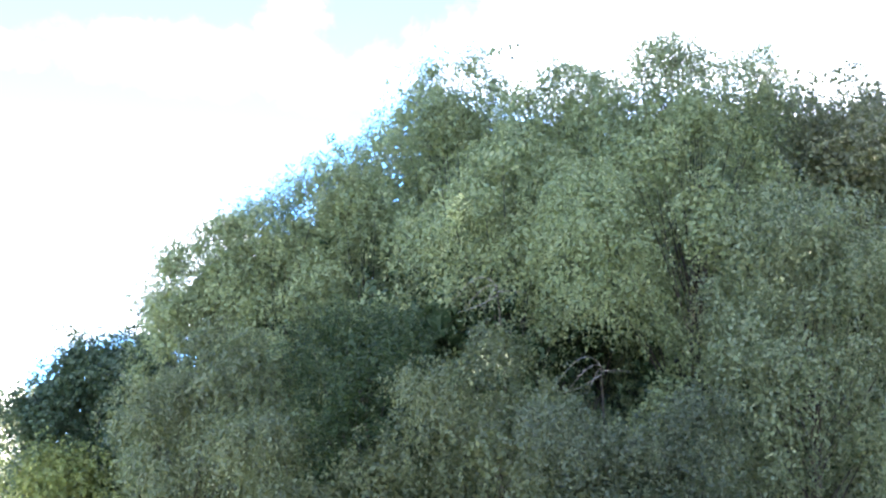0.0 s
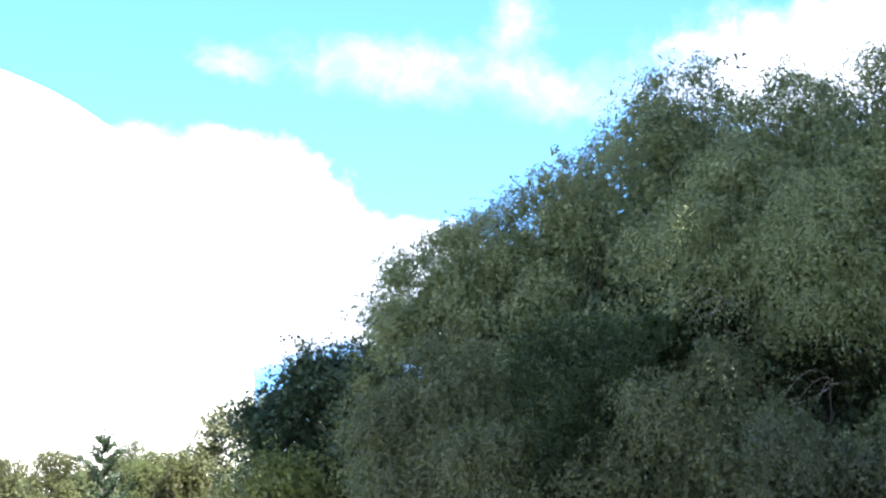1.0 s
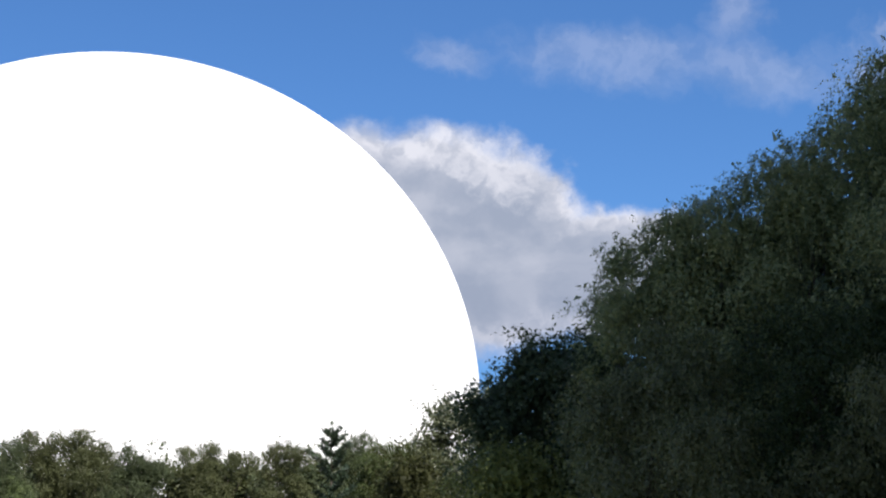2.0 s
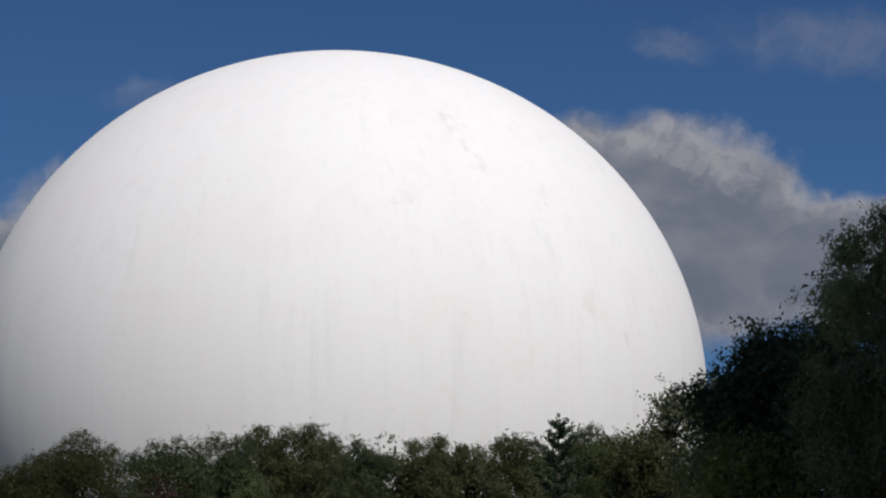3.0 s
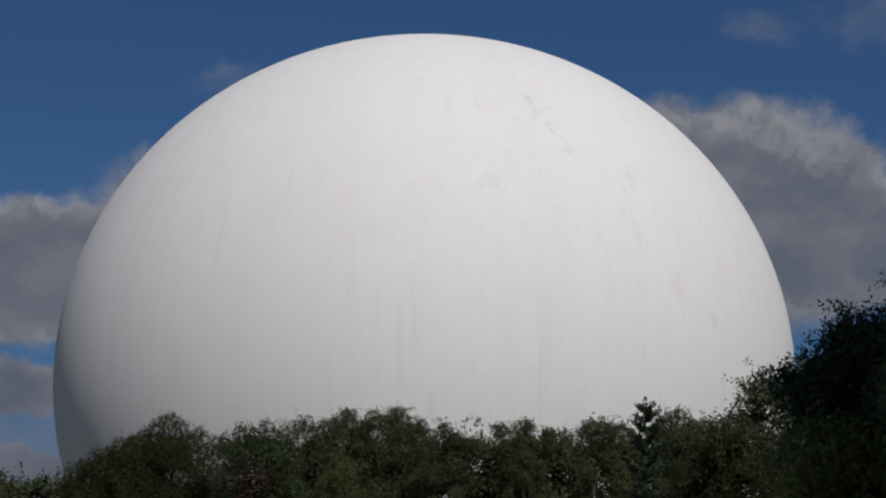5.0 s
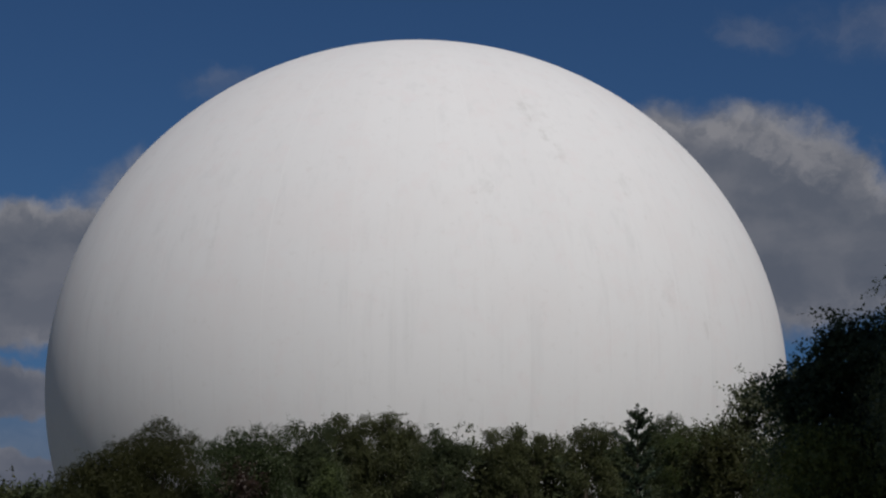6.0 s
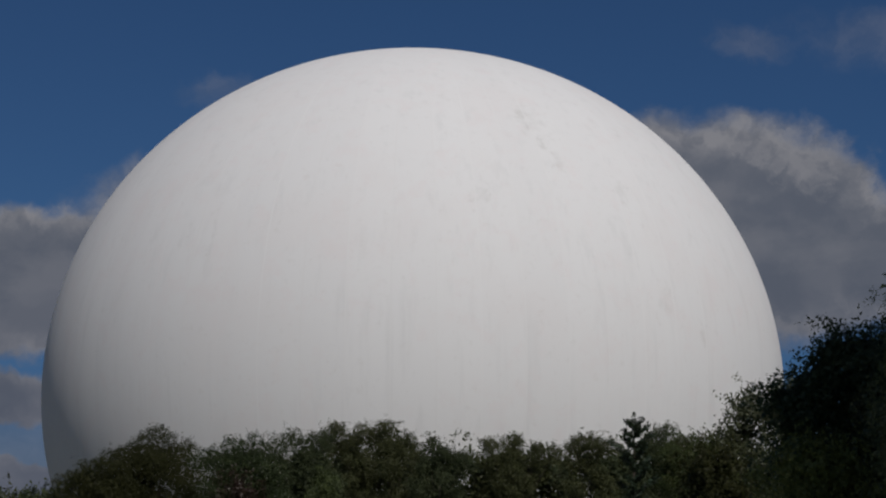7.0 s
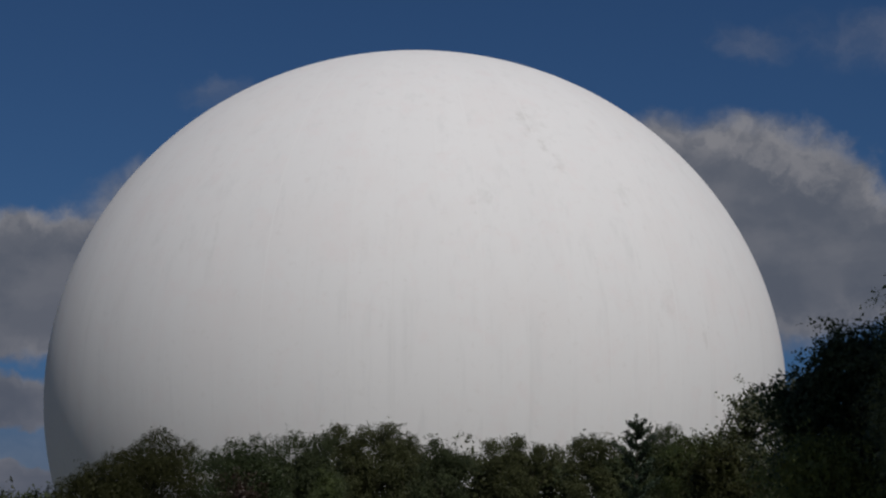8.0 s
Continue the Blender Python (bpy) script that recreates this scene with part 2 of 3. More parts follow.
def tube(points, radii, sides=7):
    """A tapered, closed limb along a line of points."""
    pts = [Vector(p) for p in points]
    verts, faces = [], []
    for i, (p, r) in enumerate(zip(pts, radii)):
        d = (pts[min(i + 1, len(pts) - 1)] - pts[max(i - 1, 0)]).normalized()
        side = d.cross(Vector((0.31, 0.95, 0.05))).normalized()
        up = d.cross(side)
        for k in range(sides):
            a = 2 * math.pi * k / sides
            verts.append(p + (side * math.cos(a) + up * math.sin(a)) * r)
    for i in range(len(pts) - 1):
        for k in range(sides):
            a, b = i * sides + k, i * sides + (k + 1) % sides
            faces.append((a, b, b + sides, a + sides))
    faces.append(tuple(range(sides))[::-1])
    faces.append(tuple(range((len(pts) - 1) * sides, len(pts) * sides)))
    return verts, faces


def leaves_mesh(name, centre, along, facing, length, width, rng, mat, simple=False):
    """Thousands of leaf blades, each a folded diamond (simple: one pointed blade, for trees far off), turned more or less to the light."""
    n = len(centre)
    along = along / np.maximum(np.linalg.norm(along, axis=1, keepdims=True), 1e-6)
    side = np.cross(along, facing)
    side /= np.maximum(np.linalg.norm(side, axis=1, keepdims=True), 1e-6)
    normal = np.cross(side, along)
    half, wide = (length * 0.5)[:, None], (width * 0.5)[:, None]
    fold = wide * rng.uniform(-0.1, 0.5, (n, 1))
    corners, tris = (3, [[0, 1, 2]]) if simple else (4, [[0, 1, 2], [0, 2, 3]])
    v = np.empty((n, corners, 3), np.float32)
    if simple:
        v[:, 0] = centre - along * half * 0.8 - side * wide * 0.95
        v[:, 1] = centre - along * half * 0.5 + side * wide * 0.95
        v[:, 2] = centre + along * half * 1.2
    else:
        v[:, 0] = centre - along * half
        v[:, 1] = centre + side * wide + normal * fold - along * half * 0.15
        v[:, 2] = centre + along * half
        v[:, 3] = centre - side * wide + normal * fold - along * half * 0.15
    base = np.arange(n, dtype=np.int32)[:, None] * corners
    tri = np.concatenate([base + np.array([t], np.int32) for t in tris], axis=1).reshape(-1)
    me = bpy.data.meshes.new(name)
    me.vertices.add(n * corners)
    me.vertices.foreach_set("co", v.reshape(-1))
    me.loops.add(len(tri))
    me.loops.foreach_set("vertex_index", tri)
    me.polygons.add(len(tri) // 3)
    me.polygons.foreach_set("loop_start", np.arange(0, len(tri), 3, dtype=np.int32))
    me.materials.append(mat)
    me.update(calc_edges=True)
    return me


def make_lobes(rng, height, low, spread, count, blunt=2.0):
    """The rounded masses of which a crown is made: centre and radius."""
    top = spread * 0.30
    lobes = [(0, 0, height - top * 1.1, top)]
    for i in range(count):
        h = ((i + rng.uniform(0.1, 0.9)) / count) ** 0.8
        prof = math.sqrt(max(0.0, 1 - abs((h - 0.3) / 0.71) ** blunt)) if h > 0.3 else 0.78 + 0.22 * h / 0.3
        r = spread * rng.uniform(0.22, 0.40) * (0.55 + 0.45 * prof)
        a = i * 2.4 + rng.uniform(-0.6, 0.6)
        d = max(0.0, spread * prof - r * 0.75) * rng.uniform(0.25, 1.0) ** 0.5
        z = min(low + (height - low) * h, height - r * rng.uniform(1.0, 1.25))
        lobes.append((d * math.cos(a), d * math.sin(a), max(z, low + r * 0.5), r))
    return np.array(lobes)


def crown_mesh(rng, lobes, leaves, leaf, droop, mat, hollows=(), wisps=0.05, gaps=0.14, slim=0.62, core=0.19, tufted=0.68, crest=0, reach=1.0, heart=0.66, coarse=1.0, loosely=0.55, simple=False):
    """Leafy sprays on the lobes: each a drooping twig set with leaves, thinned in clumps so that gaps stay dark; bigger leaves fill the heart."""
    per = 13
    sprays = int(leaves / per / (1 - gaps))
    weight = lobes[:, 3] ** 1.45
    if crest:
        weight[-crest:] *= 3.0
    pick = rng.choice(len(lobes), sprays, p=weight / weight.sum())
    u = rng.normal(size=(sprays, 3))
    u[:, 2] += 0.2
    u /= np.linalg.norm(u, axis=1, keepdims=True)
    r = lobes[pick, 3] * (0.50 + 0.58 * rng.uniform(0, 1, sprays) ** 0.6)
    loose = rng.uniform(0, 1, sprays) < wisps
    r = np.where(loose, lobes[pick, 3] * rng.uniform(1.0, 1.25, sprays), r)
    p = lobes[pick, :3] + u * r[:, None] * np.array([1, 1, 0.95])
    # most sprays gather in tufts on the outside of the lobes
    tufts = max(24, sprays // 19)
    home = rng.choice(len(lobes), tufts, p=weight / weight.sum())
    out = rng.normal(size=(tufts, 3))
    out[:, 2] += 0.25
    out /= np.linalg.norm(out, axis=1, keepdims=True)
    tuft = lobes[home, :3] + out * (lobes[home, 3] * rng.uniform(0.72, 1.06, tufts))[:, None]
    girth = leaf * rng.uniform(2.6, 5.6, tufts)
    mine = rng.integers(0, tufts, sprays)
    ball = rng.normal(size=(sprays, 3)) * np.array([0.62, 0.62, 0.46])
    gathered = (rng.uniform(0, 1, sprays) < tufted) & ~loose
    p = np.where(gathered[:, None], tuft[mine] + ball * girth[mine][:, None], p)
    lift = out[mine] * 0.7 + ball * 0.7
    lift /= np.maximum(np.linalg.norm(lift, axis=1, keepdims=True), 1e-6)
    u = np.where(gathered[:, None], lift, u)
    # clumps: a slow wavy field decides where sprays are missing
    k = rng.normal(size=(9, 3)) * 2.4 / (0.3 + 0.25 * lobes[:, 3].max())
    field = np.sin(p @ k.T + rng.uniform(0, 6.28, 9)).sum(axis=1)
    keep = field > np.quantile(field, gaps)
    for hx, hy, hz, hr in hollows:
        keep &= np.linalg.norm((p - np.array([hx, hy, hz])) * np.array([1, 0.7, 1]), axis=1) > hr * rng.uniform(0.8, 1.15, sprays)
    p, u, loose = p[keep], u[keep], loose[keep]
    n = len(p)
    d = u * 0.7 + rng.normal(size=(n, 3)) * 0.45
    d[:, 2] += np.where(loose, 0.4, -droop)
    d /= np.linalg.norm(d, axis=1, keepdims=True)
    span = reach * np.minimum(leaf * rng.uniform(3.5, 9.0, n), 0.9) * np.where(rng.uniform(0, 1, n) < 0.5, 0.6, 1.0)
    s = (np.arange(per)[None, :] + rng.uniform(0, 0.8, (n, per))) / per
    c = p[:, None, :] + d[:, None, :] * (s * span[:, None])[:, :, None]
    c[:, :, 2] -= (s ** 2) * span[:, None] * droop * 0.8
    c += rng.normal(size=c.shape) * leaf * np.where(loose, 0.35, loosely)[:, None, None]
    along = d[:, None, :] * 0.7 + rng.normal(size=c.shape) * 0.7
    along[:, :, 2] -= droop * 0.9
    face = u[:, None, :] * 0.7 + rng.normal(size=c.shape) * 0.55
    face[:, :, 2] += 0.55
    c, along, face = c.reshape(-1, 3), along.reshape(-1, 3), face.reshape(-1, 3)
    length = leaf * rng.uniform(0.6, 1.25, len(c))
    # bare twigs that carry the loose sprays
    twig_c, twig_a = p[loose] - u[loose] * leaf * 1.5, d[loose] + u[loose]
    # the heart of each lobe
    m = int(leaves * core)
    weight = lobes[:, 3] ** 3
    pick = rng.choice(len(lobes), m, p=weight / weight.sum())
    w = rng.normal(size=(m, 3))
    w /= np.linalg.norm(w, axis=1, keepdims=True)
    inner = lobes[pick, :3] + w * (lobes[pick, 3] * heart * rng.uniform(0, 1, m) ** 0.5)[:, None]
    ok = np.ones(m, bool)
    for hx, hy, hz, hr in hollows:
        ok &= np.linalg.norm((inner - np.array([hx, hy, hz])) * np.array([1, 0.7, 1]), axis=1) > hr * 1.1
    inner, w = inner[ok], w[ok]
    twigs = len(twig_c)
    c = np.concatenate([c, inner, twig_c])
    along = np.concatenate([along, rng.normal(size=inner.shape), twig_a])
    face = np.concatenate([face, w + rng.normal(size=inner.shape) * 0.5, rng.normal(size=twig_c.shape)])
    length = np.concatenate([length, leaf * coarse * rng.uniform(1.6, 2.5, len(inner)), leaf * rng.uniform(5, 9, twigs)])
    width = length * slim
    width[len(width) - twigs:] = leaf * 0.16
    c[:, 2] = np.maximum(c[:, 2], 0.05)
    return leaves_mesh("crown", c, along, face, length, width, rng, mat, simple)


def tree(name, label, category, group, x, y, height, spread, low, count, leaves, leaf, droop, leaf_mat, bark, seed, blunt=2.0, extra=(), hollows=(), **more):
    """A broad-leaved tree or bush: tapered trunk, limbs reaching into the masses of the crown, and the crown."""
    rng = np.random.default_rng(seed)
    leaves, leaf = int(leaves * 0.88), leaf * 1.02
    root = tagged(new(name), label, category, group)
    root.location = (x, y, 0)
    lobes = make_lobes(rng, height, low, spread, count, blunt)
    if extra:
        lobes = np.concatenate([lobes, np.array(extra, float)])
    thick = 0.015 * height + 0.015
    fork = height * 0.78
    pts = [(math.sin(i * 1.3 + seed) * 0.04 * i ** 0.7, math.cos(i * 1.1 + seed) * 0.04 * i ** 0.7, fork * i / 7) for i in range(8)]
    child("trunk", mesh_of("trunk", *tube(pts, [thick * (1.25 if i == 0 else 1 - 0.11 * i) for i in range(8)], 9), bark), root)
    for lx, ly, lz, lr in lobes[1:]:
        z0 = max(0.3, min(fork * 0.95, lz * 0.62))
        a, b = Vector((0, 0, z0)), Vector((lx, ly, lz))
        mid = (a + b) / 2 + Vector((rng.uniform(-0.2, 0.2), rng.uniform(-0.2, 0.2), 0.12 * lr + 0.1))
        line = [a * (1 - t) ** 2 + mid * 2 * t * (1 - t) + b * t * t for t in (0, 0.2, 0.4, 0.6, 0.8, 1.0)]
        w = thick * 0.22 * (1 - 0.5 * lz / height)
        child("limb", mesh_of("limb", *tube(line, [w * (1 - 0.15 * i) for i in range(6)], 6), bark), root)
    inside = [(hx - x, hy - y, hz, hr) for hx, hy, hz, hr in hollows]
    child("crown", crown_mesh(rng, lobes, leaves, leaf, droop, leaf_mat, inside, crest=len(extra), **more), root)
    return root


def fir(x, y, height, seed):
    """A young fir: straight stem, whorls of rising boughs, short needles in flat sprays."""
    rng = np.random.default_rng(seed)
    root = tagged(new("fir_tree"), "young dark fir with a bare spiky leader", "tree", "row of trees before the radome")
    root.location = (x, y, 0)
    child("trunk", mesh_of("trunk", *tube([(0.02 * math.sin(i), 0, height * i / 8) for i in range(9)], [0.09 * (1 - i / 8.6) for i in range(9)], 7), brown_bark), root)
    z = 0.6
    while z < height - 0.4:
        reach = min(0.65, 0.08 + (height - z) * 0.46)
        for k in range(3):
            a = k * 2.0944 + z * 2.4 + rng.uniform(-0.25, 0.25)
            r = reach * rng.uniform(0.45, 1.3)
            tip = Vector((math.cos(a) * r, math.sin(a) * r, z + r * 0.75))
            child("bough", mesh_of("bough", *tube([(0, 0, z), tip * 0.5 + Vector((0, 0, z * 0.5)), tip], [0.022, 0.015, 0.006], 5), brown_bark), root)
            n = int(40 + 270 * r)
            t = rng.uniform(0.12, 1.05, n)[:, None]
            base = np.array([0, 0, z]) * (1 - t) + np.array(tip) * t
            c = base + rng.normal(size=(n, 3)) * np.array([0.060, 0.060, 0.045])
            along = np.array(tip - Vector((0, 0, z)))[None, :] * 1.2 / r + rng.normal(size=(n, 3)) * 0.9
            face = rng.normal(size=(n, 3)) * 0.6 + np.array([0, 0, 1.0])
            size = rng.uniform(0.09, 0.16, n)
            child("needles", leaves_mesh("needles", c, along, face, size, size * 0.4, rng, conifer_leaf), root)
        z += 0.32 + 0.03 * (height - z)
    t = rng.uniform(height - 1.1, height + 0.05, 90)
    c = np.stack([rng.normal(size=90) * 0.04, rng.normal(size=90) * 0.04, t], axis=1)
    along = rng.normal(size=(90, 3)) * 0.7 + np.array([0, 0, 0.8])
    size = rng.uniform(0.09, 0.15, 90)
    child("needles", leaves_mesh("needles", c, along, rng.normal(size=(90, 3)), size, size * 0.4, rng, conifer_leaf), root)
    return root


# ---- ground ----
def make_ground():
    rng = np.random.default_rng(3)
    ring = [0, 4, 8, 14, 22, 32, 46, 64, 90, 130, 200, 350, 700, 1500, 4500]
    sides = 72
    verts, faces = [(0, 0, 0)], []
    for r in ring[1:]:
        for k in range(sides):
            a = 2 * math.pi * k / sides
            verts.append((r * math.cos(a), r * math.sin(a), rng.uniform(-0.05, 0.03) if r > 3 else 0))
    for k in range(sides):
        faces.append((0, 1 + k, 1 + (k + 1) % sides))
    for i in range(len(ring) - 2):
        for k in range(sides):
            a, b = 1 + i * sides + k, 1 + i * sides + (k + 1) % sides
            faces.append((a, a + sides, b + sides, b))
    ob = new("ground", mesh_of("ground", verts, faces, grass_material()))
    tagged(ob, "rough green and straw-coloured grass reaching the horizon", "ground", kind="structure")


make_ground()


# ---- the radome ----
RADIUS, HALF_HEIGHT, CENTRE_Z = 32.0, 30.44, 19.82
DOME_X, DOME_Y = -0.20, 181.92
GORES = 60


def dome_point(turn, lat, out=0.0):
    c, s = math.cos(lat), math.sin(lat)
    return Vector(((RADIUS + out) * c * math.cos(turn), (RADIUS + out) * c * math.sin(turn), CENTRE_Z + (HALF_HEIGHT + out) * s))


def strip(half, cols, rows, out, lat0, lat1, bulge=0.0):
    """A piece of the dome's skin between two meridians, swelling a little between its seams, or a narrow tape along one."""
    verts, faces = [], []
    for i in range(rows + 1):
        lat = lat0 + (lat1 - lat0) * i / rows
        for j in range(cols + 1):
            verts.append(dome_point(half(lat) * (2 * j / cols - 1), lat, out + bulge * math.cos(lat) * (1 - (2 * j / cols - 1) ** 2)))
    for i in range(rows):
        for j in range(cols):
            a = i * (cols + 1) + j
            faces.append((a, a + 1, a + cols + 2, a + cols + 1))
    return verts, faces


def make_radome():
    root = tagged(new("radome"), "huge white inflated fabric radome with faint seams and grey stains", "radome")
    root.location = (DOME_X, DOME_Y, 0)
    fabric, tape = fabric_material(), seam_material()
    foot = -math.asin(min(1.0, CENTRE_Z / HALF_HEIGHT)) + 0.001
    wide = math.pi / GORES
    gore = mesh_of("gore_panel", *strip(lambda lat: wide, 6, 96, 0.0, foot, math.pi / 2 - 0.002, 0.009), fabric)
    seam = mesh_of("seam", *strip(lambda lat: min(wide * 0.5, 0.05 / (RADIUS * max(0.02, math.cos(lat)))), 1, 96, 0.003, foot, math.radians(86)), tape)
    for i in range(GORES):
        turn = 2 * math.pi * i / GORES
        g = child("gore_panel", gore, root)
        g.rotation_euler = (0, 0, turn)
        s = child("seam", seam, root)
        s.rotation_euler = (0, 0, turn + wide)
    cap = []
    for k in range(48):
        cap.append(dome_point(2 * math.pi * k / 48, math.radians(85.6), 0.02))
    cap.append(dome_point(0, math.pi / 2, 0.02))
    child("crown_cap", mesh_of("crown_cap", cap, [(k, (k + 1) % 48, 48) for k in range(48)], fabric), root)
    return root


radome = make_radome()

# ---- trees beside the viewer: birches and willows ----
B = "trees beside the viewer"
HOLLOWS = [(13.1, 27.4, 4.95, 0.66), (13.95, 27.5, 5.15, 0.82), (13.8, 28.7, 5.1, 0.8), (10.0, 30.4, 5.7, 0.35), (14.6, 30.0, 5.35, 0.8), (12.15, 29.2, 6.15, 0.48), (12.5, 30.2, 6.25, 0.42), (9.7, 27.9, 3.9, 0.35), (11.9, 26.8, 4.3, 0.4), (10.15, 28.8, 4.95, 0.38), (12.06, 26.4, 3.7, 0.38)]
tree("birch_tree", "tall green birch with small glittering leaves above bushes", "tree", B, 16.2, 29.9, 10.35, 2.6, 2.8, 40, 100400, 0.050, 0.8, birch_leaf_lit, brown_bark, 11, 2.6, hollows=HOLLOWS, wisps=0.05, extra=[(-2.4, -1.4, 6.9, 0.85), (-2.2, -1.5, 6.2, 0.6), (-2.3, -1.1, 7.7, 0.8), (-1.15, 0.6, 9.83, 0.4), (-0.76, 0.15, 10.34, 0.42), (-0.37, -0.04, 10.51, 0.4), (-0.04, 0.18, 10.62, 0.42), (0.36, 0.04, 10.33, 0.45), (0.76, -0.72, 10.13, 0.45), (1.11, -0.76, 10.08, 0.38), (1.33, -0.63, 9.8, 0.35)], reach=1.4, loosely=0.42, core=0.30, coarse=0.85)
tree("birch_tree", "tall green birch with loose drooping top sprays", "tree", B, 14.9, 31.7, 10.35, 2.1, 2.8, 26, 54100, 0.050, 0.8, birch_leaf_lit, brown_bark, 12, 2.0, hollows=HOLLOWS, wisps=0.08, extra=[(-0.9, 0.23, 10.05, 0.3), (-0.58, 0.44, 10.16, 0.35), (-0.17, 0.08, 10.64, 0.28), (0.06, 0.13, 10.76, 0.28), (0.39, -0.34, 10.37, 0.35)], reach=1.4, loosely=0.42, core=0.30, coarse=0.85)
tree("birch_tree", "slender birch with an airy feathery top", "tree", B, 13.6, 33.9, 10.85, 1.9, 2.8, 24, 48900, 0.050, 0.8, birch_leaf_lit, brown_bark, 13, 2.0, hollows=HOLLOWS, wisps=0.07, core=0.32, extra=[(-0.87, 0.18, 10.24, 0.3), (-0.53, 0.35, 10.65, 0.3), (-0.23, 0.35, 11.21, 0.3), (0.24, -0.31, 11.17, 0.3), (0.66, -0.57, 10.78, 0.33), (-0.2, -0.22, 10.33, 0.5), (0.41, -0.33, 10.1, 0.5)], reach=1.4, loosely=0.42, coarse=0.85)
tree("birch_tree", "leaning green birch with drooping sprays", "tree", B, 11.9, 34.0, 9.15, 2.3, 2.8, 32, 63400, 0.050, 0.8, birch_leaf_lit, brown_bark, 14, 2.6, hollows=HOLLOWS, wisps=0.07, core=0.32, extra=[(-0.4, -0.04, 9.09, 0.45), (0.08, -0.01, 9.39, 0.4), (0.46, -0.11, 9.66, 0.4), (-0.13, -0.22, 8.5, 0.6)], reach=1.4, loosely=0.42, coarse=0.85)
tree("birch_tree", "rounded birch with yellowish drooping leaves", "tree", B, 10.5, 34.5, 8.35, 2.2, 2.8, 32, 59400, 0.050, 0.8, birch_leaf_lit, brown_bark, 15, 2.6, hollows=HOLLOWS, wisps=0.07, core=0.32, extra=[(-0.52, -0.07, 8.33, 0.42), (-0.1, 0.0, 8.57, 0.4), (0.38, -0.11, 8.8, 0.4), (0.71, -0.53, 9.02, 0.4), (0.13, -0.03, 7.81, 0.6)], reach=1.4, loosely=0.42, coarse=0.85)
tree("birch_tree", "small birch with a ragged edge of twigs", "tree", B, 9.2, 34.9, 7.45, 1.7, 2.8, 26, 42200, 0.050, 0.7, birch_leaf_lit, brown_bark, 116, 2.8, hollows=HOLLOWS, wisps=0.0, reach=0.75, core=0.32, extra=[(-0.6, -0.1, 7.52, 0.3), (-0.37, 0.04, 7.74, 0.3), (-0.03, -0.02, 7.92, 0.33), (0.28, -0.41, 8.15, 0.3), (0.58, -0.18, 8.28, 0.3), (-0.46, 0.15, 6.94, 0.4)], coarse=0.85)
tree("hawthorn_tree", "dull brownish-green hawthorn behind the birches", "tree", B, 19.4, 30.3, 10.1, 2.9, 2.8, 44, 66000, 0.070, 0.2, dull_leaf, brown_bark, 17, 3.2, hollows=HOLLOWS, wisps=0.05, core=0.45, heart=0.85, extra=[(-0.46, 0.73, 10.11, 0.37), (-0.11, 0.63, 10.38, 0.33), (0.23, 0.4, 10.6, 0.33), (0.61, -0.21, 10.12, 0.42), (1.01, -0.49, 9.93, 0.47)], coarse=0.85)
tree("birch_tree", "bushy birch with yellow-green hanging foliage", "tree", B, 13.4, 31.0, 9.4, 2.1, 1.8, 32, 68600, 0.050, 0.7, birch_leaf_lit, brown_bark, 22, 2.4, hollows=HOLLOWS, wisps=0.06, extra=[(-1.2, -0.5, 7.8, 0.5), (0.9, -0.6, 8.3, 0.55), (0.0, -1.0, 7.0, 0.6)], gaps=0.22, reach=1.4, loosely=0.42, coarse=0.85)
tree("willow_tree", "green willow with bright flecked hanging leaves", "tree", B, 16.7, 27.3, 7.9, 2.4, 1.3, 34, 71200, 0.050, 0.8, silver_leaf, brown_bark, 21, 2.4, hollows=HOLLOWS, wisps=0.05, extra=[(-1.3, -0.6, 5.6, 0.6), (0.4, -0.9, 6.3, 0.6), (1.4, -0.4, 6.8, 0.5), (-0.6, -0.4, 7.0, 0.5)], gaps=0.30, tufted=0.8, reach=1.4, loosely=0.42, coarse=0.85)
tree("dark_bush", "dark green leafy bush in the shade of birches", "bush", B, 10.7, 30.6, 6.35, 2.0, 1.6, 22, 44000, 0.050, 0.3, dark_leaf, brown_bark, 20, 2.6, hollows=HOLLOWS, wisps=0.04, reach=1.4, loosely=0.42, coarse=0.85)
tree("willow_bush", "pale green willow bush with hanging sprays", "bush", B, 8.2, 31.5, 5.5, 1.6, 1.6, 18, 38200, 0.050, 0.9, willow_leaf_shaded, brown_bark, 18, 2.6, hollows=HOLLOWS, wisps=0.05, extra=[(0.8, -0.2, 5.5, 0.45), (-0.9, 0.0, 4.9, 0.4), (0.3, 0.3, 5.9, 0.35)], gaps=0.30, tufted=0.8, reach=1.4, loosely=0.42, coarse=0.85)
tree("willow_bush", "broad willow bush with grey-green leaves", "bush", B, 11.75, 27.9, 4.8, 1.8, 1.6, 20, 42200, 0.050, 0.9, willow_leaf_shaded, brown_bark, 19, 2.6, hollows=HOLLOWS, wisps=0.05, extra=[(-1.0, -0.2, 4.6, 0.5), (1.3, 0.1, 4.5, 0.5), (0.2, 0.4, 5.3, 0.4)], gaps=0.30, tufted=0.8, reach=1.4, loosely=0.42, coarse=0.85)
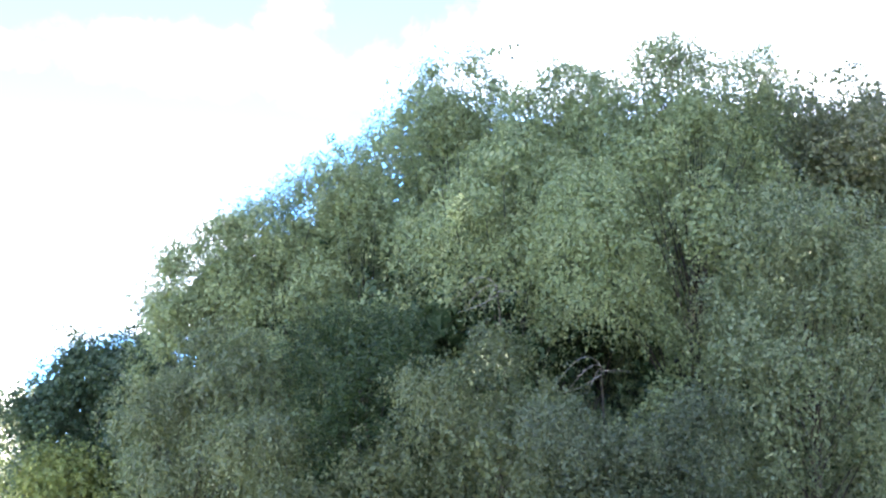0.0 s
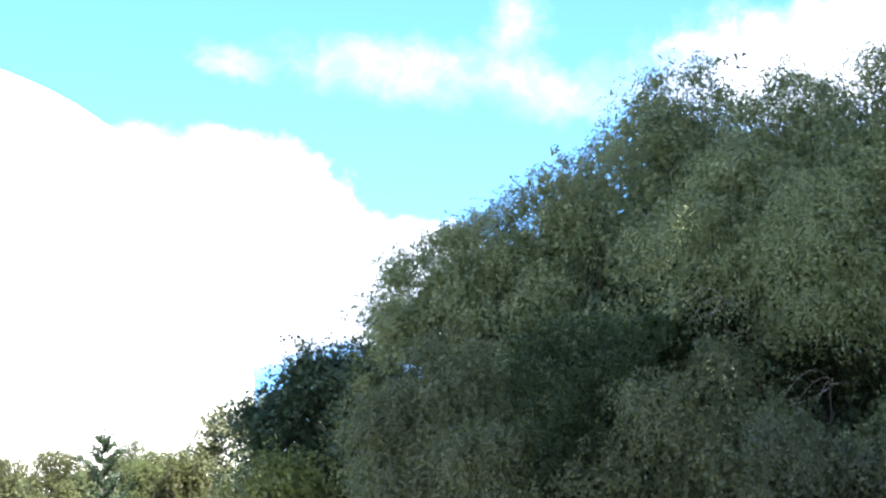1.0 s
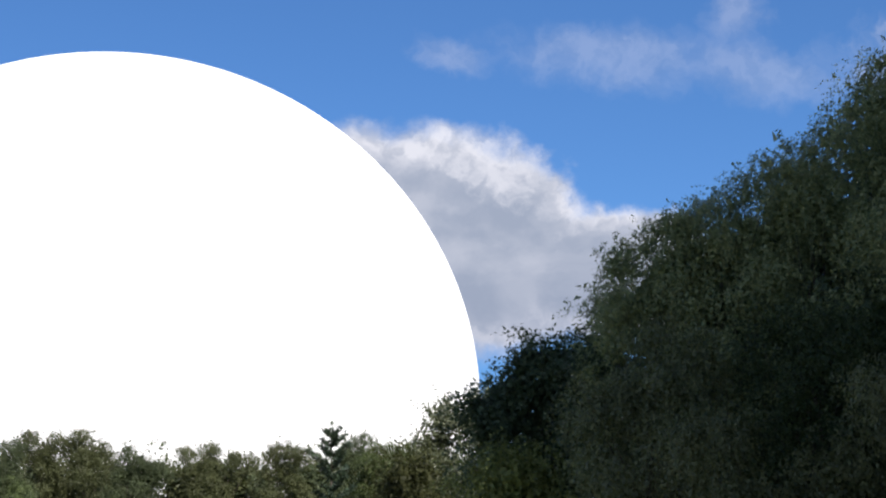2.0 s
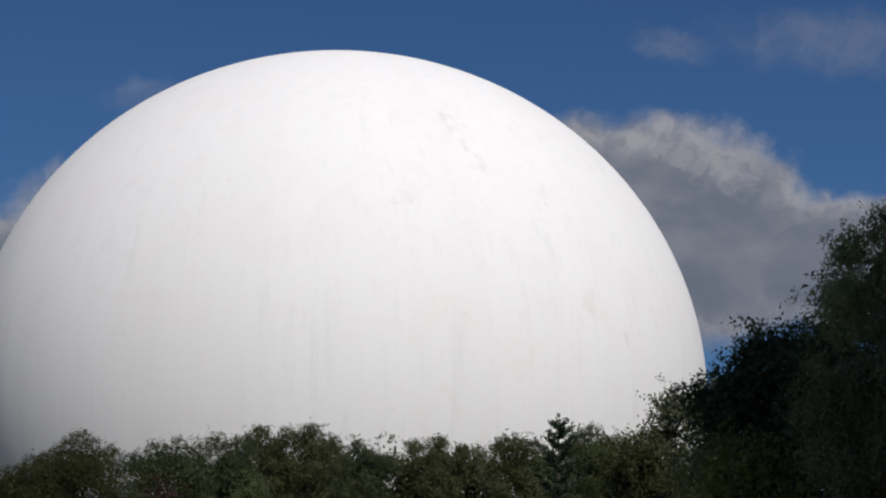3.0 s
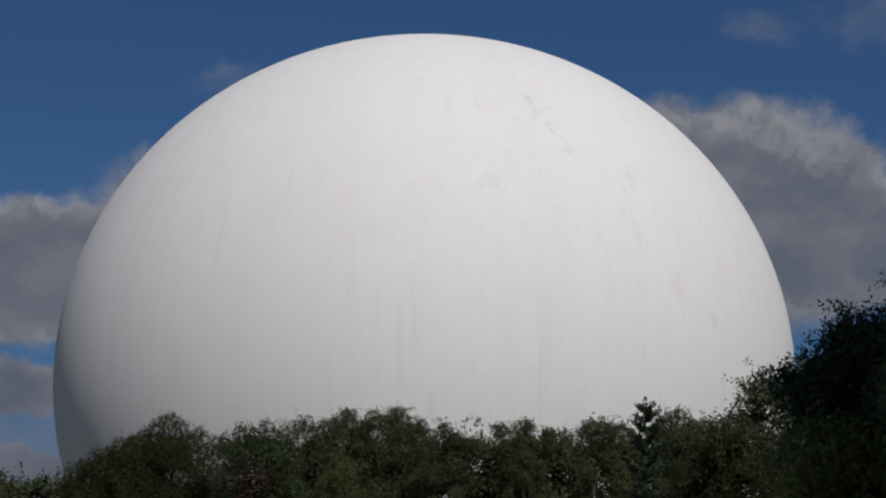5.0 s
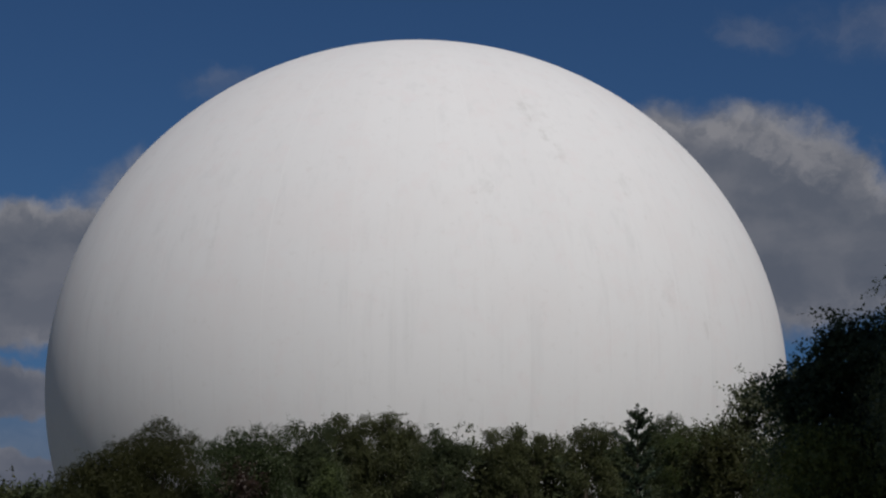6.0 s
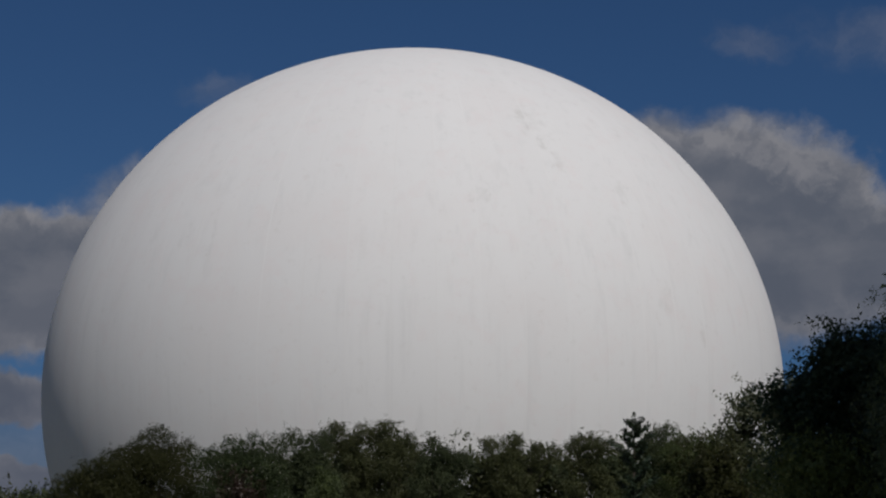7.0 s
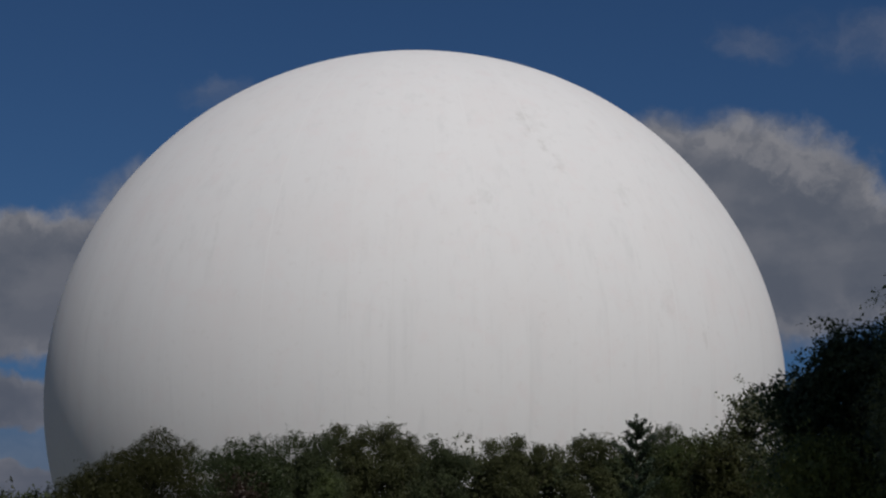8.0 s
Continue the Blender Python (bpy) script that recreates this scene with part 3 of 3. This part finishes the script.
tree("willow_bush", "low willow bush with drooping grey-green leaves", "bush", B, 9.2, 29.3, 3.6, 1.3, 1.6, 16, 29000, 0.050, 0.9, willow_leaf_shaded, brown_bark, 23, 2.6, hollows=HOLLOWS, wisps=0.05, extra=[(-0.9, 0.0, 4.1, 0.4), (1.2, -0.5, 3.6, 0.6), (-0.3, 0.3, 4.2, 0.35)], gaps=0.30, tufted=0.8, reach=1.4, loosely=0.42, coarse=0.85)
# this bush's leaf colour is darkened for the shade under the hollow
tree("shaded_bush", "dense low bush with leaves darkened for shade below a hollow", "bush", B, 13.2, 26.4, 4.15, 1.7, 1.6, 18, 37000, 0.050, 0.9, shaded_bush_leaf, brown_bark, 24, 2.6, hollows=HOLLOWS, wisps=0.05, extra=[(-1.2, 0.0, 4.1, 0.5), (0.9, -0.3, 4.1, 0.45), (-0.3, 0.4, 3.6, 0.5)], gaps=0.30, tufted=0.8, reach=1.4, loosely=0.42, coarse=0.85)
# those under 8 m have dark leaves, painted as the shade inside the hollows
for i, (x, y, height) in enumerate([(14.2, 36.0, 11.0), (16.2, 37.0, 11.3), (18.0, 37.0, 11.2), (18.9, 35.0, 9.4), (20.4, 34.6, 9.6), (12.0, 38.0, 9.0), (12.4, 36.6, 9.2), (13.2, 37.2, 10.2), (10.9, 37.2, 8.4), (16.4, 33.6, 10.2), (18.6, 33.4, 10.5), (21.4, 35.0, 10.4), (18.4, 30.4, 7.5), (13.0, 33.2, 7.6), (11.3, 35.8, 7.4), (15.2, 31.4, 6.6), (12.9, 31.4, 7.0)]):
    tree("birch_tree", "dense green birch filling the stand from behind", "tree", B, x, y, height, 2.0, 1.5, 26, 6000, 0.17, 0.5, dark_leaf if height < 8 else birch_leaf_lit, brown_bark, 26 + i, 2.4, hollows=HOLLOWS, wisps=0.0, core=0.5 if height < 8 else 0.35, simple=True)


for i, (x, y, height) in enumerate([(12.9, 42.0, 8.5), (14.5, 41.6, 10.1), (16.5, 40.8, 12.0), (18.6, 39.9, 11.9), (20.7, 38.8, 12.2), (21.8, 38.6, 12.2), (22.8, 37.7, 11.7), (24.7, 36.4, 11.2)]):
    tree("ash_tree", "leafy green ash standing behind the birches", "tree", B, x, y, height, 2.5, 1.5, 26, 6500, 0.24, 0.4, dark_leaf, brown_bark, 140 + i, 2.6, wisps=0.0, core=0.5, gaps=0.03, tufted=0.3, reach=0.5, simple=True)


def bare_branches(x, y, z):
    """A broken-topped sapling in the dark hollow, with pale arching leafless branches."""
    root = tagged(new("bare_sapling"), "leafless sapling with pale arching branches in a hollow", "sapling", B)
    root.location = (x, y, 0)
    child("trunk", mesh_of("trunk", *tube([(0.8, 1.5, 0), (0.7, 1.3, z * 0.5), (0.4, 0.8, z * 0.85), (0, 0, z)], [0.035, 0.028, 0.016, 0.008], 8), brown_bark), root)
    for reach, rise, drop, depth, start in ((-0.85, 0.22, 0.42, -0.25, 0.0), (-0.60, 0.05, 0.48, -0.15, 0.0), (-0.38, 0.02, 0.50, -0.3, -0.04), (0.45, 0.02, 0.12, -0.1, -0.08), (-0.70, -0.14, 0.40, -0.1, -0.12)):
        a, c = Vector((0, 0, z + start)), Vector((reach, depth, z + start - drop + 0.1))
        b = Vector((reach * 0.45, depth, z + start + rise * 1.5))
        line = [a * (1 - t) ** 2 + b * 2 * t * (1 - t) + c * t * t for t in [i / 8 for i in range(9)]]
        child("branch", mesh_of("branch", *tube(line, [0.0065 - 0.0006 * i for i in range(9)], 6), pale_bark), root)
    return root


bare_branches(13.15, 27.2, 5.0)
bare_branches(12.15, 28.6, 6.35)

# ---- unseen tall trees, added beside the viewer to keep the sun off the birches ----
for i, (x, y, height, spread) in enumerate([(15.9, 12.4, 37.0, 3.4), (19.4, 13.4, 39.0, 3.8), (23.2, 14.8, 39.5, 4.0), (27.2, 16.2, 39.0, 4.1), (31.4, 17.6, 38.5, 4.1)]):
    tree("shade_tree", "unseen tall tree added to shade the birches", "tree", "tall poplars", x, y, height, spread, 5.0, 52, 9500, 0.36, 0.2, dark_leaf, brown_bark, 120 + i, 4.0, core=0.55, gaps=0.04, wisps=0.0, tufted=0.2, simple=True)

# second unseen line, added to stop sun flecks leaking through the first
for i, (x, y, height) in enumerate([(18.0, 9.6, 39.5), (21.8, 10.6, 41.0), (25.8, 11.9, 41.5), (30.0, 13.4, 41.5)]):
    tree("shade_tree", "unseen tall tree added behind to close gaps in the shade", "tree", "tall poplars", x, y, height, 3.4, 5.0, 48, 6500, 0.44, 0.2, dark_leaf, brown_bark, 160 + i, 4.0, core=0.5, gaps=0.03, wisps=0.0, tufted=0.2, simple=True)

# ---- trees and bushes in the middle distance ----
M = "trees in the middle distance"
tree("oak_tree", "dark green dense round-leaved oak", "tree", M, 7.75, 36.8, 6.5, 1.3, 1.0, 26, 30000, 0.075, 0.2, oak_leaf, brown_bark, 31, 2.8, extra=[(-0.8, 0, 5.5, 0.42), (-1.0, -0.15, 4.9, 0.5), (-0.95, -0.2, 4.2, 0.55), (0.4, -0.3, 5.95, 0.48), (-0.3, 0.0, 6.1, 0.42), (-1.2, 0.0, 5.25, 0.36), (0.1, 0.0, 5.4, 0.5), (0.25, 0.2, 4.7, 0.6)], gaps=0.03, core=0.6, reach=0.7)
tree("oak_tree", "small dark oak peeping over a birch", "tree", M, 8.85, 37.6, 6.9, 1.0, 1.0, 14, 16000, 0.08, 0.2, oak_leaf, brown_bark, 32, 2.8, reach=0.7)
tree("whitebeam_tree", "pale silvery whitebeam with sparse upright twigs", "tree", M, 8.7, 49.3, 6.8, 1.2, 0.8, 20, 23000, 0.085, 0.1, pale_leaf, brown_bark, 33, 1.8, extra=[(-0.5, 0, 6.25, 0.42), (-0.95, 0, 5.8, 0.42), (-1.3, 0, 5.25, 0.40), (-1.2, -0.3, 4.7, 0.5), (0.7, 0, 6.4, 0.45), (0.1, 0, 6.45, 0.35)], gaps=0.34, wisps=0.0, reach=0.6, core=0.05)
tree("sallow_bush", "yellow-green sallow bush under an oak", "bush", M, 6.9, 35.6, 4.6, 1.6, 0.4, 20, 30000, 0.06, 0.5, yellow_leaf, brown_bark, 34, 2.8)
tree("dark_bush", "dark green bush between oak and sallow", "bush", M, 8.3, 37.4, 5.6, 1.2, 0.8, 18, 18000, 0.08, 0.2, dark_leaf, brown_bark, 36, 2.6, gaps=0.05, core=0.3, simple=True)
tree("sallow_bush", "olive sallow bush beside a whitebeam", "bush", M, 6.9, 47.0, 5.2, 1.4, 0.4, 14, 22000, 0.085, 0.4, moss_leaf, brown_bark, 35, 2.8, simple=True)

tree("hazel_bush", "dark green hazel bush standing behind an oak", "bush", M, 8.35, 38.9, 6.2, 1.15, 0.4, 18, 13000, 0.10, 0.2, dark_leaf, brown_bark, 36, 2.8, core=0.6, gaps=0.0, wisps=0.0, reach=0.7, simple=True)
tree("hazel_bush", "dark green hazel bush filling a gap beside birches", "bush", M, 9.7, 39.6, 6.75, 1.4, 0.4, 18, 10000, 0.10, 0.2, dark_leaf, brown_bark, 38, 2.8, core=0.6, gaps=0.0, wisps=0.0, reach=0.6, simple=True)
tree("dark_bush", "dark green bush standing behind a whitebeam", "bush", M, 9.0, 52.5, 5.7, 1.9, 0.4, 18, 12000, 0.10, 0.2, dark_leaf, brown_bark, 37, 2.8, core=0.6, gaps=0.0, wisps=0.0, reach=0.7, simple=True)

# ---- row of trees in front of the radome ----
R = "row of trees before the radome"
FULL = {"wisps": 0.0, "reach": 0.62, "core": 0.50, "gaps": 0.0, "tufted": 0.45, "heart": 0.94, "coarse": 0.75, "simple": True}
tree("sallow_tree", "rounded olive-green sallow in front of the radome", "tree", R, -9.1, 74.5, 7.5, 2.47, 3.6, 33, 56100, 0.056, 0.4, moss_leaf, brown_bark, 41, 2.2, extra=[(0.03, -0.17, 7.68, 0.4), (-0.46, -0.16, 7.38, 0.45), (0.73, 0.14, 7.2, 0.4), (-1.05, -0.24, 6.96, 0.5)], **FULL)
tree("sallow_bush", "low olive sallow at the row's end", "bush", R, -11.2, 74.2, 6.5, 2.02, 3.6, 24, 36900, 0.056, 0.4, moss_leaf, brown_bark, 49, 2.2, extra=[(0.37, -0.1, 6.71, 0.5), (-0.3, -0.13, 6.4, 0.45), (-0.88, -0.07, 6.05, 0.4), (-1.31, -0.3, 5.74, 0.35)], **FULL)
tree("rowan_tree", "dark green rowan dotted with whitish clusters", "tree", R, -5.7, 71.8, 7.0, 2.13, 3.6, 28, 49200, 0.056, 0.2, rowan_leaf, brown_bark, 42, 2.2, extra=[(-1.66, -0.0, 6.67, 0.35), (-1.18, 0.08, 6.76, 0.4), (-0.52, 0.2, 7.05, 0.4), (0.16, -0.18, 7.22, 0.35), (0.84, 0.3, 6.96, 0.4)], **FULL)
tree("alder_tree", "dense dark green alder with an even top", "tree", R, -4.0, 75.9, 7.4, 1.79, 3.6, 24, 40400, 0.056, 0.2, hedge_leaf, brown_bark, 50, 2.2, extra=[(-0.52, -0.29, 7.56, 0.35), (0.19, -0.21, 7.52, 0.35), (0.6, -0.27, 7.7, 0.3)], **FULL)
tree("birch_tree", "green birch with two twiggy tips", "tree", R, -2.75, 80.0, 8.1, 1.46, 3.6, 20, 33300, 0.056, 0.4, olive_leaf, brown_bark, 44, 2.2, extra=[(-0.29, -0.21, 8.3, 0.38), (0.36, -0.1, 7.89, 0.4), (-0.61, -0.03, 7.78, 0.4)], **FULL)
tree("birch_tree", "green birch with a domed top", "tree", R, -1.0, 80.0, 8.2, 1.79, 3.6, 24, 42200, 0.056, 0.4, olive_leaf, brown_bark, 43, 2.2, extra=[(-1.06, -0.18, 8.31, 0.35), (-0.09, -0.07, 8.32, 0.45), (0.67, 0.04, 7.89, 0.42), (1.1, 0.16, 7.47, 0.35), (-0.57, 0.19, 8.11, 0.4)], **FULL)
tree("ash_tree", "small thin-leaved ash with loose twigs", "tree", R, 0.75, 78.0, 7.35, 1.23, 3.6, 15, 22800, 0.056, 0.2, hedge_leaf, brown_bark, 45, 2.2, extra=[(-0.12, -0.07, 7.56, 0.33), (0.34, -0.3, 7.32, 0.3), (1.0, -0.1, 6.95, 0.45)], **FULL)
tree("birch_tree", "drooping birch with a feathery rounded top", "tree", R, 3.8, 82.0, 7.95, 1.68, 3.6, 22, 33300, 0.056, 0.8, olive_leaf, brown_bark, 46, 2.2, extra=[(-0.96, -0.11, 7.96, 0.36), (0.01, 0.13, 8.05, 0.42), (0.96, -0.09, 7.76, 0.33), (1.63, -0.44, 7.66, 0.3)], **FULL)
tree("ash_tree", "airy small ash with see-through twigs", "tree", R, 6.1, 75.7, 7.3, 1.34, 3.6, 15, 21000, 0.056, 0.1, olive_leaf, brown_bark, 47, 2.2, extra=[(-0.35, -0.18, 7.43, 0.3), (0.16, -0.18, 7.51, 0.3), (0.63, -0.3, 7.34, 0.3)], **FULL)
tree("alder_tree", "dark rounded alder beside a young fir", "tree", R, 9.0, 77.5, 7.85, 1.79, 3.6, 24, 38600, 0.056, 0.2, hedge_leaf, brown_bark, 48, 2.2, extra=[(-0.17, -0.07, 7.9, 0.35), (0.35, -0.36, 8.03, 0.36), (-0.39, -0.15, 7.36, 0.4)], **FULL)
tree("sallow_tree", "light green sallow below a whitebeam", "tree", R, 9.4, 71.4, 7.0, 1.68, 3.6, 22, 36900, 0.056, 0.3, lime_leaf, brown_bark, 51, 2.2, extra=[(-0.2, 0.18, 7.23, 0.36), (0.28, 0.16, 7.19, 0.33), (0.75, 0.15, 7.15, 0.4), (-0.59, -0.11, 6.88, 0.4)], **FULL)
fir(7.28, 69.6, 8.1, 71)
tree("copper_bush", "dark reddish-leaved bush among green ones", "bush", R, -5.9, 69.6, 5.8, 0.9, 0.4, 12, 9000, 0.09, 0.2, red_leaf, brown_bark, 72, 2.6)
tree("dark_bush", "small dark green bush at the row's far end", "bush", R, -15.6, 74.5, 6.2, 1.2, 1.0, 14, 9000, 0.06, 0.2, hedge_leaf, brown_bark, 74, 2.4, **FULL)
tree("sallow_bush", "small yellowish-green sallow bush before taller trees", "bush", R, -3.0, 69.5, 6.1, 1.0, 0.4, 12, 9000, 0.06, 0.3, lime_leaf, brown_bark, 73, 2.6, wisps=0.0, reach=0.7)
for i in range(23):
    tree("hedge_bush", "dark green bush closing the row of trees", "bush", R, -19.5 + 1.4 * i, 86.0 + 2.0 * math.sin(i * 1.9), (7.95 if i > 8 else 6.4) + 0.15 * math.sin(i * 2.3), 2.1, 2.0, 18, 5000, 0.18, 0.2,
         hedge_leaf if i % 2 else olive_leaf, brown_bark, 80 + i, 3.0, **FULL)
